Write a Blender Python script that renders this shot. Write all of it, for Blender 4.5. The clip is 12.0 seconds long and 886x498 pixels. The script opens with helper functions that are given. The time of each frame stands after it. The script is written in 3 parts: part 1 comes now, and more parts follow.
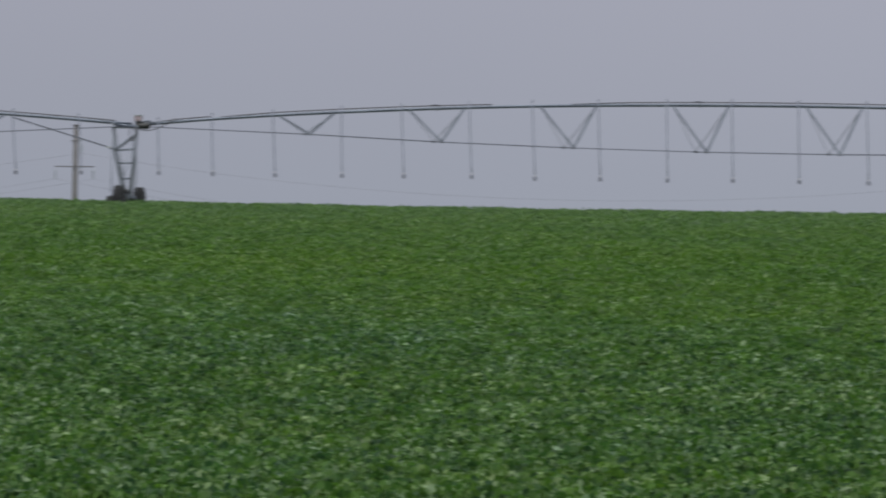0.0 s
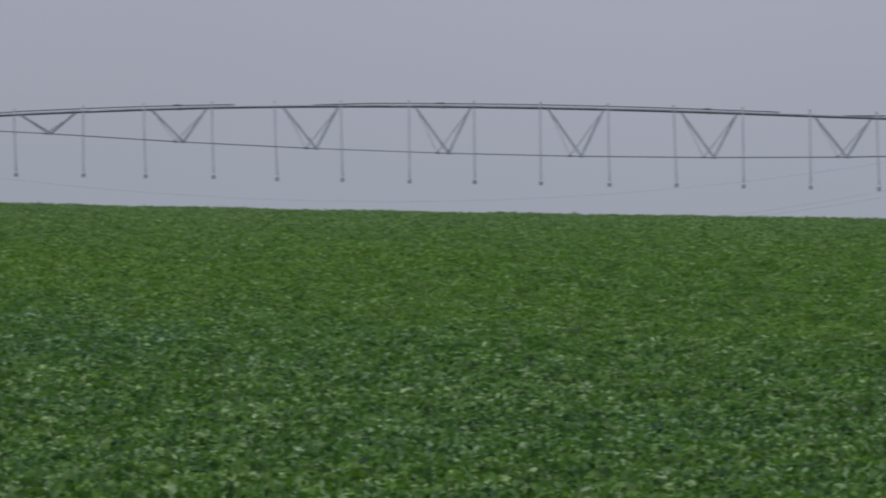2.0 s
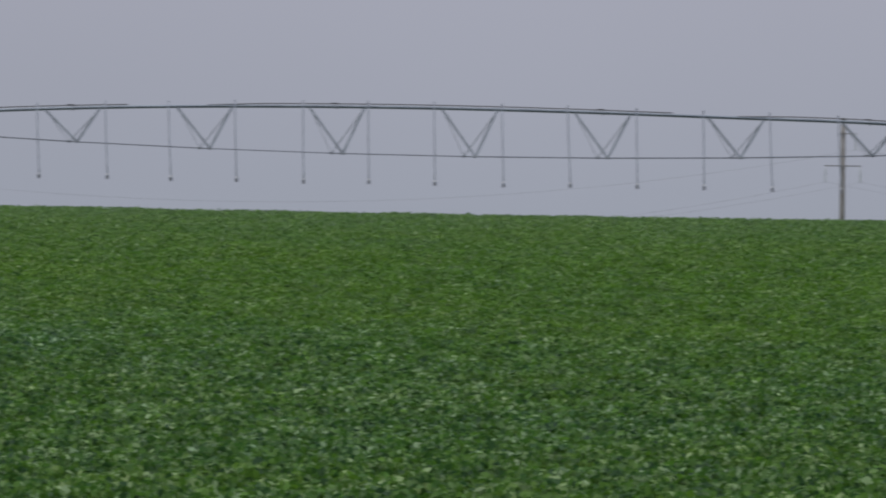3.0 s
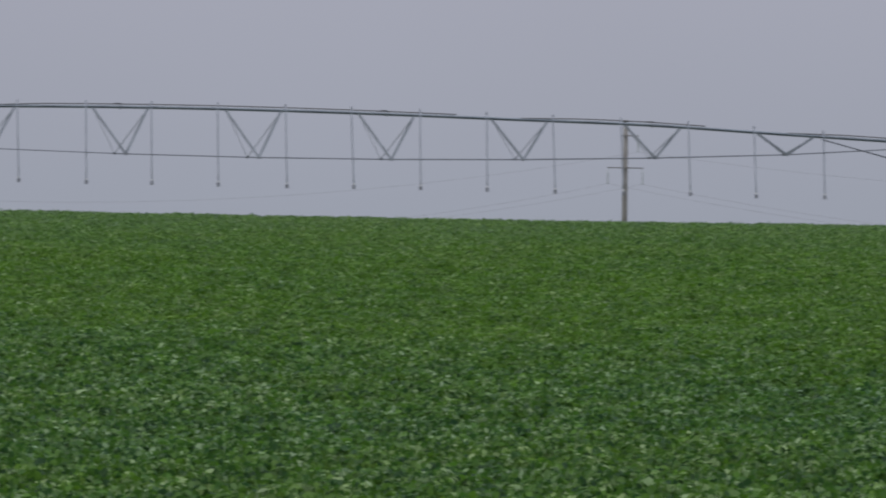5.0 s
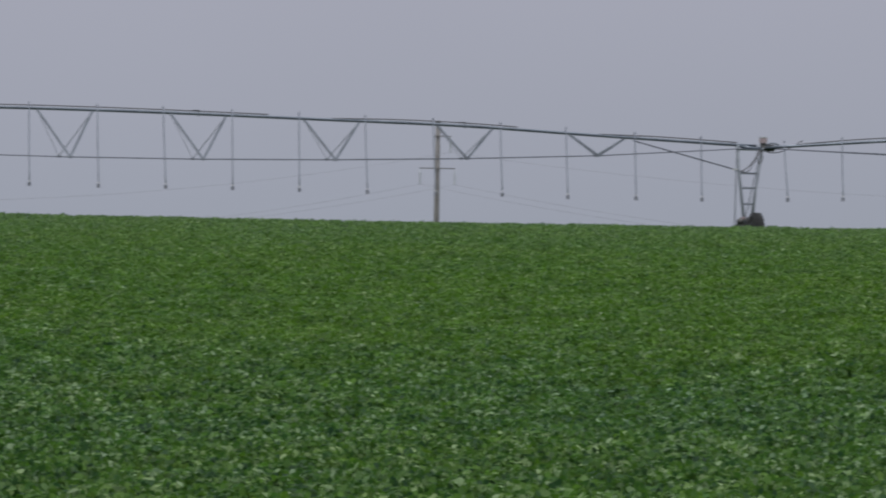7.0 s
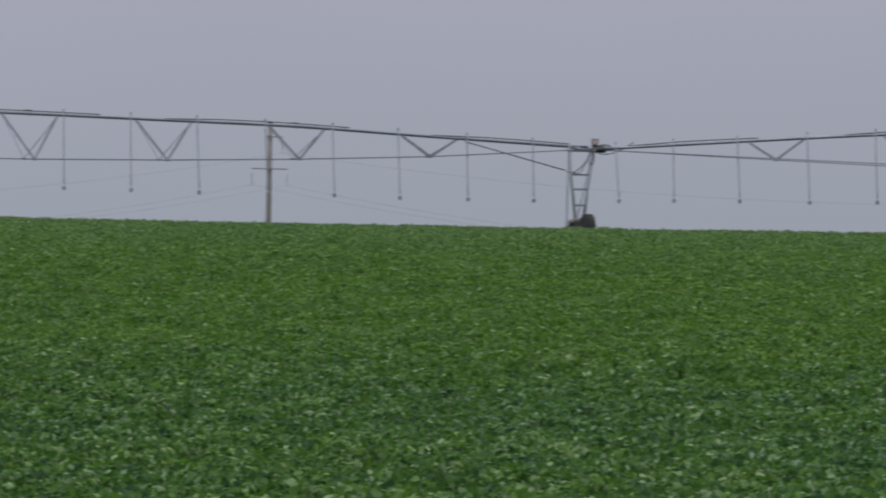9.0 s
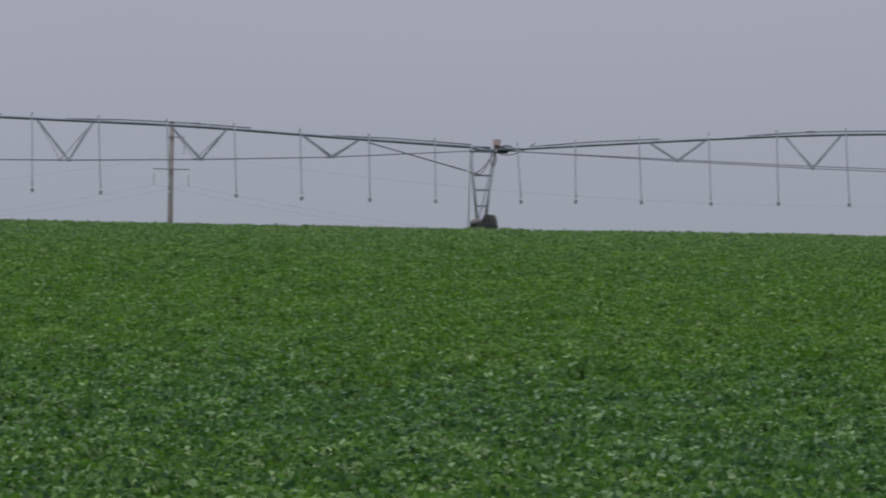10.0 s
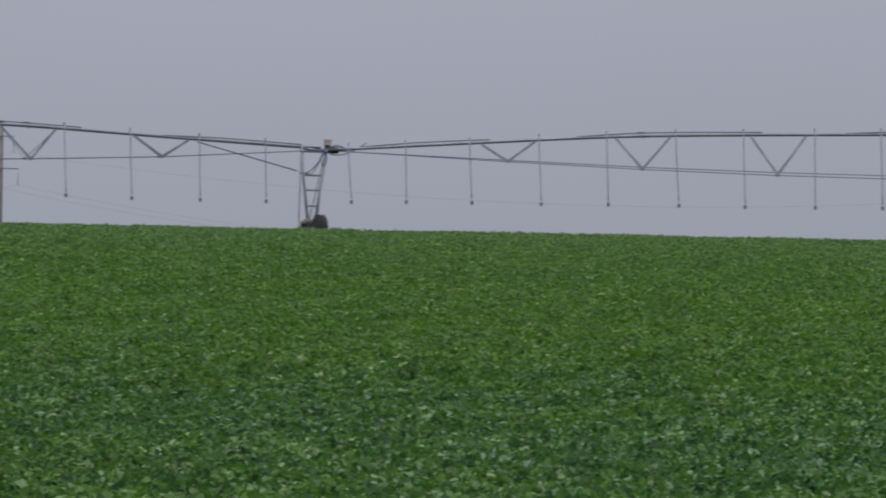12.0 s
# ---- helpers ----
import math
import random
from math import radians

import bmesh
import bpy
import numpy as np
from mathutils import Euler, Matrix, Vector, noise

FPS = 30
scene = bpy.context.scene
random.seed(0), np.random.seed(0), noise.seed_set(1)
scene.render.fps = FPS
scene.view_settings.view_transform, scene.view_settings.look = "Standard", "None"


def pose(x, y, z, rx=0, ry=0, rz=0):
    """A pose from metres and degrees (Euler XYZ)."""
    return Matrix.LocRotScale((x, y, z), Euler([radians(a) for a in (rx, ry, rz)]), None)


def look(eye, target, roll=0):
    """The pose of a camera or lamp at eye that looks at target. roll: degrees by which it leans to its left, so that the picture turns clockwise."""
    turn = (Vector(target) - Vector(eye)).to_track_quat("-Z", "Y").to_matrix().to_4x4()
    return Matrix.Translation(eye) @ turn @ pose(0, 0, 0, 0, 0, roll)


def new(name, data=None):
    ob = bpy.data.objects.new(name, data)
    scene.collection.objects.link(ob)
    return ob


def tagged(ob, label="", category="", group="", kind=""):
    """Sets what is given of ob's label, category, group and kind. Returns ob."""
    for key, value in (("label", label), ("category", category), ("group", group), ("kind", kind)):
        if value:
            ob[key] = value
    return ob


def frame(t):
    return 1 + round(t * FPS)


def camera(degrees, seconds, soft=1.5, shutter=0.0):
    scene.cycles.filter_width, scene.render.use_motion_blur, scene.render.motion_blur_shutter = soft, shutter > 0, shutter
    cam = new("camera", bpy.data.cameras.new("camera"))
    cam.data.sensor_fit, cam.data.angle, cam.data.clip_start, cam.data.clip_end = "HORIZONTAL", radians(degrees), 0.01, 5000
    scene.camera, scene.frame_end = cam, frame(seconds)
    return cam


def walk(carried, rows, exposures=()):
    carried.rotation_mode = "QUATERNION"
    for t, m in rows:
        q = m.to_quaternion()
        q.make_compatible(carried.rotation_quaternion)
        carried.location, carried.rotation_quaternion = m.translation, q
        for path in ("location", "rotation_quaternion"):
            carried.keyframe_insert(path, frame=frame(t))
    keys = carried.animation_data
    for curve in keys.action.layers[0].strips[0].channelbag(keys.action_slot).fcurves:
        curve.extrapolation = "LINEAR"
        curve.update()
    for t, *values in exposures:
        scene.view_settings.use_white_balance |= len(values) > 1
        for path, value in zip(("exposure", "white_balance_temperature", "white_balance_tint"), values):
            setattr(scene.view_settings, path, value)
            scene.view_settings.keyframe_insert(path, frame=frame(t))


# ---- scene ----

# ---------------------------------------------------------------- camera
EYE = 1.7
cam = camera(11.93, 12.0, soft=2.0, shutter=1.0)
# seconds, heading to the right of the first span's square-on line, pitch
ROWS = [
    (0.0, -7.6718, 2.3123), (0.5, -6.6887, 2.3326), (1.0, -5.6714, 2.3550), (1.5, -4.9263, 2.3660),
    (2.0, -4.1850, 2.3800), (2.5, -3.4295, 2.3932), (3.0, -2.7505, 2.4091), (3.2, -2.4220, 2.4160),
    (4.8, -0.0810, 2.4690), (5.0, 0.1787, 2.4740),
    (5.5, 0.7959, 2.4871), (6.0, 1.3581, 2.4991), (6.5, 2.0480, 2.5105), (7.0, 2.7208, 2.5211),
    (7.2, 2.9500, 2.5255), (8.8, 4.7360, 2.5655), (9.0, 4.9921, 2.5710), (9.5, 5.7272, 2.5892), (10.0, 6.3193, 2.6020), (10.5, 6.8134, 2.6111),
    (11.0, 7.4544, 2.6226), (11.5, 8.0925, 2.6366), (12.0, 8.6127, 2.6440),
]
ROLL = 1.0


def stand(yaw, pitch):
    """The tripod head: a turn about the upright, a tilt and a steady lean."""
    return pose(0, 0, EYE, 90 + pitch, 0, -yaw) @ pose(0, 0, 0, 0, 0, ROLL)


walk(cam, [(t, stand(yaw, pitch)) for t, yaw, pitch in ROWS])

# ---------------------------------------------------------------- overcast sky and weak sun
SUN_EL, SUN_AZ = radians(48), radians(215)
world = bpy.data.worlds.new("overcast_sky")
scene.world = world
world.use_nodes = True
wn, wl = world.node_tree.nodes, world.node_tree.links
wn.clear()
w_out = wn.new("ShaderNodeOutputWorld")
w_bg = wn.new("ShaderNodeBackground")
w_clear = wn.new("ShaderNodeBackground")
w_add = wn.new("ShaderNodeAddShader")
sky = wn.new("ShaderNodeTexSky")
sky.sky_type, sky.sun_disc, sky.sun_elevation, sky.sun_rotation = "NISHITA", False, SUN_EL, SUN_AZ
w_clear.inputs["Strength"].default_value = 0.004
w_co = wn.new("ShaderNodeTexCoord")
w_sep = wn.new("ShaderNodeSeparateXYZ")
w_ramp = wn.new("ShaderNodeValToRGB")
w_ramp.color_ramp.elements[0].position = 0.0
w_ramp.color_ramp.elements[0].color = (0.281, 0.308, 0.373, 1)
w_ramp.color_ramp.elements[1].position = 1.0
w_ramp.color_ramp.elements[1].color = (1.75, 1.80, 1.86, 1)
for at, col in ((0.052, (0.296, 0.316, 0.384)), (0.078, (0.319, 0.331, 0.400)), (0.125, (0.360, 0.362, 0.433)), (0.4, (0.85, 0.87, 0.93))):
    e = w_ramp.color_ramp.elements.new(at)
    e.color = (*col, 1)
w_noise = wn.new("ShaderNodeTexNoise")
w_noise.inputs["Scale"].default_value = 5.0
w_noise.inputs["Detail"].default_value = 3.0
w_soft = wn.new("ShaderNodeMapRange")
w_soft.inputs["To Min"].default_value, w_soft.inputs["To Max"].default_value = 0.94, 1.06
w_mul = wn.new("ShaderNodeMix")
w_mul.data_type, w_mul.blend_type = "RGBA", "MULTIPLY"
w_mul.inputs["Factor"].default_value = 1.0
wl.new(w_co.outputs["Generated"], w_sep.inputs[0])
wl.new(w_sep.outputs["Z"], w_ramp.inputs[0])
wl.new(w_co.outputs["Generated"], w_noise.inputs["Vector"])
wl.new(w_noise.outputs[0], w_soft.inputs["Value"])
wl.new(w_ramp.outputs[0], w_mul.inputs["A"])
wl.new(w_soft.outputs[0], w_mul.inputs["B"])
wl.new(w_mul.outputs["Result"], w_bg.inputs["Color"])
wl.new(sky.outputs[0], w_clear.inputs["Color"])
wl.new(w_bg.outputs[0], w_add.inputs[0])
wl.new(w_clear.outputs[0], w_add.inputs[1])
wl.new(w_add.outputs[0], w_out.inputs["Surface"])

sun_lamp = bpy.data.lights.new("sun", "SUN")
sun_lamp.energy, sun_lamp.angle, sun_lamp.color = 1.3, radians(18), (1.0, 0.97, 0.92)
sun_ob = new("sun", sun_lamp)
sun_dir = Vector((math.sin(SUN_AZ) * math.cos(SUN_EL), math.cos(SUN_AZ) * math.cos(SUN_EL), math.sin(SUN_EL)))
sun_ob.matrix_world = look(sun_dir * 300, (0, 0, 0))


# ---------------------------------------------------------------- materials
def material(name, dark, light, rough=0.6, metal=0.0, scale=3.0, fine=40.0, bump=0.2, rough_var=0.12):
    """Two-scale surface: broad patches of wear between two colours, fine grain in relief and gloss."""
    m = bpy.data.materials.new(name)
    m.use_nodes = True
    n, l = m.node_tree.nodes, m.node_tree.links
    b = n["Principled BSDF"]
    co = n.new("ShaderNodeTexCoord")
    broad, grain = n.new("ShaderNodeTexNoise"), n.new("ShaderNodeTexNoise")
    broad.inputs["Scale"].default_value, broad.inputs["Detail"].default_value = scale, 5.0
    grain.inputs["Scale"].default_value, grain.inputs["Detail"].default_value = fine, 3.0
    ramp = n.new("ShaderNodeValToRGB")
    ramp.color_ramp.elements[0].position, ramp.color_ramp.elements[1].position = 0.32, 0.68
    ramp.color_ramp.elements[0].color, ramp.color_ramp.elements[1].color = (*dark, 1), (*light, 1)
    rr = n.new("ShaderNodeMapRange")
    rr.inputs["To Min"].default_value, rr.inputs["To Max"].default_value = max(0.05, rough - rough_var), min(1, rough + rough_var)
    bp = n.new("ShaderNodeBump")
    bp.inputs["Strength"].default_value, bp.inputs["Distance"].default_value = bump, 0.01
    l.new(co.outputs["Object"], broad.inputs["Vector"])
    l.new(co.outputs["Object"], grain.inputs["Vector"])
    l.new(broad.outputs[0], ramp.inputs[0])
    l.new(ramp.outputs[0], b.inputs["Base Color"])
    l.new(grain.outputs[0], rr.inputs["Value"])
    l.new(rr.outputs[0], b.inputs["Roughness"])
    l.new(grain.outputs[0], bp.inputs["Height"])
    l.new(bp.outputs[0], b.inputs["Normal"])
    b.inputs["Metallic"].default_value = metal
    return m


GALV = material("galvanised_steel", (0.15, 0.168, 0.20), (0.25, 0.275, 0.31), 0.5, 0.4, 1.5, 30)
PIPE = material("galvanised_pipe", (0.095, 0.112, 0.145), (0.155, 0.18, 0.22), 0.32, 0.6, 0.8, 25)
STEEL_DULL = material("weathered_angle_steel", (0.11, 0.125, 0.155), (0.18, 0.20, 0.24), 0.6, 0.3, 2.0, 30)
ROD = material("truss_rod_steel", (0.040, 0.048, 0.066), (0.078, 0.09, 0.115), 0.55, 0.3, 2.0, 30)
RUBBER = material("tyre_rubber_with_soil", (0.010, 0.011, 0.013), (0.020, 0.020, 0.022), 0.9, 0.0, 6.0, 60, 0.5)
CABLE = material("black_cable_sheath", (0.02, 0.02, 0.022), (0.04, 0.04, 0.043), 0.6, 0.0, 4.0, 40)
HOSE = material("grey_polythene_hose", (0.19, 0.21, 0.265), (0.26, 0.285, 0.35), 0.7, 0.0, 2.0, 40)
HEAD = material("dark_plastic_sprinkler", (0.10, 0.105, 0.135), (0.16, 0.165, 0.20), 0.5, 0.0, 8.0, 60)
COLLAR = material("pale_plastic_collar", (0.30, 0.31, 0.34), (0.42, 0.43, 0.46), 0.5, 0.0, 8.0, 60)
BOX = material("pale_painted_box", (0.24, 0.19, 0.21), (0.34, 0.28, 0.30), 0.5, 0.0, 5.0, 40)
MOTOR = material("dark_motor_paint", (0.02, 0.022, 0.024), (0.06, 0.06, 0.06), 0.5, 0.2, 8.0, 40)
CONCRETE = material("weathered_pole_concrete", (0.10, 0.096, 0.098), (0.165, 0.157, 0.155), 0.9, 0.0, 1.2, 30, 0.5)
ZINC = material("bright_zinc_plate", (0.38, 0.40, 0.42), (0.52, 0.54, 0.55), 0.4, 0.3, 6.0, 40)
IRON = material("rusted_arm_iron", (0.10, 0.098, 0.10), (0.17, 0.16, 0.16), 0.8, 0.3, 6.0, 50)
GLASSY = material("insulator_glass_glaze", (0.25, 0.28, 0.30), (0.34, 0.37, 0.39), 0.25, 0.0, 6.0, 40)
WIRE = material("aged_line_wire", (0.16, 0.16, 0.17), (0.24, 0.24, 0.25), 0.6, 0.6, 1.0, 30)


def soil_material():
    """Dark earth under a low green growth; broad patches, clods and fine relief."""
    m = material("field_soil_and_undergrowth", (0.030, 0.065, 0.014), (0.055, 0.10, 0.022), 0.9, 0.0, 0.7, 9.0, 1.0)
    m.node_tree.nodes["Bump"].inputs["Distance"].default_value = 0.15
    m.node_tree.nodes["Principled BSDF"].inputs["Specular IOR Level"].default_value = 0.0
    return m


SOIL = soil_material()


def leaf_material():
    """Leaf blades: each its own green, broad field patches, waxy gloss, a little light through the blade."""
    m = bpy.data.materials.new("crop_leaf")
    m.use_nodes = True
    n, l = m.node_tree.nodes, m.node_tree.links
    b = n["Principled BSDF"]
    geo, co = n.new("ShaderNodeNewGeometry"), n.new("ShaderNodeTexCoord")
    ramp = n.new("ShaderNodeValToRGB")
    ramp_low = n.new("ShaderNodeValToRGB")
    # greens of the lower slope, with bluish sheen and pale highlights put into them
    low = ((0.0, (0.028, 0.073, 0.024)), (0.3, (0.042, 0.106, 0.018)), (0.70, (0.064, 0.138, 0.018)), (0.87, (0.095, 0.165, 0.054)), (1.0, (0.176, 0.252, 0.146)))
    ramp_low.color_ramp.elements[0].color = (*low[0][1], 1)
    ramp_low.color_ramp.elements[1].color = (*low[4][1], 1)
    for at, c in low[1:4]:
        ramp_low.color_ramp.elements.new(at).color = (*c, 1)
    # bluish sky sheen painted on the lower slope passes unevenly into the fresh green above it
    away, zone, wob, sheen_share = n.new("ShaderNodeVectorMath"), n.new("ShaderNodeMapRange"), n.new("ShaderNodeTexNoise"), n.new("ShaderNodeMath")
    away.operation, sheen_share.operation, sheen_share.use_clamp = "LENGTH", "ADD", True
    zone.clamp = False
    zone.inputs["From Min"].default_value, zone.inputs["From Max"].default_value = 83, 121
    zone.inputs["To Min"].default_value, zone.inputs["To Max"].default_value = 0.7, -0.7
    part_x, slant = n.new("ShaderNodeSeparateXYZ"), n.new("ShaderNodeMath")
    slant.operation, slant.inputs[1].default_value = "MULTIPLY_ADD", 0.6
    wob.inputs["Scale"].default_value, wob.inputs["Detail"].default_value = 0.30, 5.0
    sway = n.new("ShaderNodeMapRange")
    sway.inputs["From Min"].default_value, sway.inputs["From Max"].default_value = 0.3, 0.7
    # the painted sheen is bluest towards its upper edge
    band, sheen_tint = n.new("ShaderNodeMapRange"), n.new("ShaderNodeMix")
    band.inputs["From Min"].default_value, band.inputs["From Max"].default_value = 74, 94
    sheen_tint.data_type, sheen_tint.blend_type = "RGBA", "MULTIPLY"
    sheen_tint.inputs["B"].default_value = (0.98, 1.0, 1.18, 1)
    sheen_mix = n.new("ShaderNodeMix")
    sheen_mix.data_type = "RGBA"
    cols = ((0.0, (0.045, 0.104, 0.029)), (0.16, (0.060, 0.133, 0.015)), (0.86, (0.067, 0.142, 0.014)), (0.94, (0.093, 0.166, 0.046)), (1.0, (0.155, 0.222, 0.116)))
    ramp.color_ramp.elements[0].color = (*cols[0][1], 1)
    ramp.color_ramp.elements[1].color = (*cols[4][1], 1)
    for at, c in cols[1:4]:
        ramp.color_ramp.elements.new(at).color = (*c, 1)
    patch = n.new("ShaderNodeTexNoise")
    patch.inputs["Scale"].default_value, patch.inputs["Detail"].default_value = 0.11, 4.0
    tint = n.new("ShaderNodeValToRGB")
    tint.color_ramp.elements[0].position, tint.color_ramp.elements[1].position = 0.35, 0.65
    tint.color_ramp.elements[0].color, tint.color_ramp.elements[1].color = (0.94, 0.97, 1.00, 1), (1.07, 1.04, 0.86, 1)
    mul = n.new("ShaderNodeMix")
    mul.data_type, mul.blend_type = "RGBA", "MULTIPLY"
    mul.inputs["Factor"].default_value = 1.0
    # uneven vigour along the sown rows, which run across the slope
    lay, vigour, swing = n.new("ShaderNodeMapping"), n.new("ShaderNodeTexNoise"), n.new("ShaderNodeMapRange")
    lay.inputs["Scale"].default_value = (0.8, 0.55, 0.8)
    vigour.inputs["Scale"].default_value, vigour.inputs["Detail"].default_value = 1.6, 4.0
    swing.inputs["From Min"].default_value, swing.inputs["From Max"].default_value = 0.3, 0.7
    swing.inputs["To Min"].default_value, swing.inputs["To Max"].default_value = 0.77, 1.29
    clump, step, tuft = n.new("ShaderNodeAttribute"), n.new("ShaderNodeMapRange"), n.new("ShaderNodeMath")
    clump.attribute_name = "plant_tone"
    step.inputs["From Min"].default_value, step.inputs["From Max"].default_value = 0.1, 0.9
    step.inputs["To Min"].default_value, step.inputs["To Max"].default_value = 0.84, 1.20
    # pale leaves, partly painted highlights, and turned leaves keep together on some plants
    turned = n.new("ShaderNodeMath")
    turned.operation, turned.use_clamp = "MULTIPLY_ADD", True
    turned.inputs[1].default_value = 0.75
    base = n.new("ShaderNodeMath")
    base.operation, base.inputs[1].default_value = "SUBTRACT", 0.375
    tuft.operation = "MULTIPLY"
    # plant by plant, from a waxy blue green to a fresh yellow green
    hue, plant = n.new("ShaderNodeValToRGB"), n.new("ShaderNodeMix")
    hue.color_ramp.elements[0].position, hue.color_ramp.elements[1].position = 0.15, 0.85
    hue.color_ramp.elements[0].color, hue.color_ramp.elements[1].color = (0.86, 0.93, 1.20, 1), (1.03, 1.03, 0.88, 1)
    plant.data_type, plant.blend_type = "RGBA", "MULTIPLY"
    plant.inputs["Factor"].default_value = 1.0
    # paler towards the hilltop: sky sheen and haze painted into the leaf colour
    top, crest_sheen = n.new("ShaderNodeMapRange"), n.new("ShaderNodeMix")
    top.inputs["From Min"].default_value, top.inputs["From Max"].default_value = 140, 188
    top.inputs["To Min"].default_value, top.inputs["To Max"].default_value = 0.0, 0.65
    crest_sheen.data_type = "RGBA"
    crest_sheen.inputs["B"].default_value = (0.096, 0.158, 0.060, 1)
    vig = n.new("ShaderNodeMix")
    vig.data_type, vig.blend_type = "RGBA", "MULTIPLY"
    vig.inputs["Factor"].default_value = 1.0
    rr = n.new("ShaderNodeMapRange")
    rr.inputs["To Min"].default_value, rr.inputs["To Max"].default_value = 0.66, 0.48
    b.inputs["Specular IOR Level"].default_value = 0.26
    thin = n.new("ShaderNodeBsdfTranslucent")
    both = n.new("ShaderNodeMixShader")
    both.inputs[0].default_value = 0.46
    l.new(co.outputs["Object"], patch.inputs["Vector"])
    l.new(patch.outputs[0], tint.inputs[0])
    l.new(geo.outputs["Random Per Island"], base.inputs[0])
    l.new(clump.outputs["Fac"], turned.inputs[0])
    l.new(base.outputs[0], turned.inputs[2])
    l.new(turned.outputs[0], ramp_low.inputs[0])
    l.new(turned.outputs[0], ramp.inputs[0])
    l.new(co.outputs["Object"], away.inputs[0])
    l.new(co.outputs["Object"], wob.inputs["Vector"])
    l.new(co.outputs["Object"], part_x.inputs[0])
    l.new(part_x.outputs["X"], slant.inputs[0])
    l.new(away.outputs["Value"], slant.inputs[2])
    l.new(slant.outputs[0], zone.inputs["Value"])
    l.new(zone.outputs[0], sheen_share.inputs[0])
    l.new(wob.outputs[0], sway.inputs["Value"])
    l.new(sway.outputs[0], sheen_share.inputs[1])
    l.new(sheen_share.outputs[0], sheen_mix.inputs["Factor"])
    l.new(ramp.outputs[0], sheen_mix.inputs["A"])
    l.new(ramp_low.outputs[0], sheen_tint.inputs["A"])
    l.new(slant.outputs[0], band.inputs["Value"])
    l.new(band.outputs[0], sheen_tint.inputs["Factor"])
    l.new(sheen_tint.outputs["Result"], sheen_mix.inputs["B"])
    l.new(sheen_mix.outputs["Result"], mul.inputs["A"])
    l.new(tint.outputs[0], mul.inputs["B"])
    l.new(co.outputs["Object"], lay.inputs["Vector"])
    l.new(lay.outputs[0], vigour.inputs["Vector"])
    l.new(vigour.outputs[0], swing.inputs["Value"])
    l.new(clump.outputs["Fac"], step.inputs["Value"])
    l.new(swing.outputs[0], tuft.inputs[0])
    l.new(step.outputs[0], tuft.inputs[1])
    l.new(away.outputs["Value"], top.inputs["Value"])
    l.new(top.outputs[0], crest_sheen.inputs["Factor"])
    l.new(mul.outputs["Result"], crest_sheen.inputs["A"])
    l.new(crest_sheen.outputs["Result"], vig.inputs["A"])
    l.new(tuft.outputs[0], vig.inputs["B"])
    l.new(clump.outputs["Fac"], hue.inputs[0])
    l.new(vig.outputs["Result"], plant.inputs["A"])
    l.new(hue.outputs[0], plant.inputs["B"])
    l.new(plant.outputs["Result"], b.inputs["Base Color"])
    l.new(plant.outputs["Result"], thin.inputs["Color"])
    l.new(geo.outputs["Random Per Island"], rr.inputs["Value"])
    l.new(rr.outputs[0], b.inputs["Roughness"])
    l.new(b.outputs[0], both.inputs[1])
    l.new(thin.outputs[0], both.inputs[2])
    l.new(both.outputs[0], n["Material Output"].inputs["Surface"])
    return m


LEAF = leaf_material()


# ---------------------------------------------------------------- mesh helpers
def part(name, bm, mat, parent, label=""):
    """Links a bmesh as one mesh object under a thing or a part."""
    me = bpy.data.meshes.new(name)
    bm.to_mesh(me)
    bm.free()
    me.materials.append(mat)
    ob = new(name, me)
    ob.parent = parent
    return tagged(ob, label)


def thing(name, m, label, category, group=""):
    ob = new(name)
    ob.matrix_basis = m
    ob.empty_display_size = 0.3
    return tagged(ob, label, category, group)


def tube(points, r, sides=8, bm=None, r_end=None):
    """A swept round bar through the points, closed at both ends, with smooth sides."""
    bm = bm or bmesh.new()
    pts = [Vector(p) for p in points]
    rings = []
    for i, p in enumerate(pts):
        d = (pts[min(i + 1, len(pts) - 1)] - pts[max(i - 1, 0)]).normalized()
        side = d.cross(Vector((0, 1, 0)) if abs(d.y) < 0.9 else Vector((0, 0, 1))).normalized()
        up = side.cross(d)
        rad = r if r_end is None else r + (r_end - r) * i / (len(pts) - 1)
        rings.append([bm.verts.new(p + rad * (math.cos(a) * side + math.sin(a) * up)) for a in [2 * math.pi * k / sides for k in range(sides)]])
    for a, b in zip(rings, rings[1:]):
        for k in range(sides):
            bm.faces.new((a[k], a[(k + 1) % sides], b[(k + 1) % sides], b[k])).smooth = True
    bm.faces.new(rings[0][::-1])
    bm.faces.new(rings[-1])
    bmesh.ops.recalc_face_normals(bm, faces=bm.faces)
    return bm


def box(size, at=(0, 0, 0), bevel=0.0, bm=None):
    bm = bm or bmesh.new()
    made = bmesh.ops.create_cube(bm, size=1.0)["verts"]
    for v in made:
        v.co = Vector((v.co.x * size[0] + at[0], v.co.y * size[1] + at[1], v.co.z * size[2] + at[2]))
    if bevel:
        edges = list({e for v in made for e in v.link_edges})
        bmesh.ops.bevel(bm, geom=edges, offset=bevel, segments=2, affect="EDGES")
    return bm


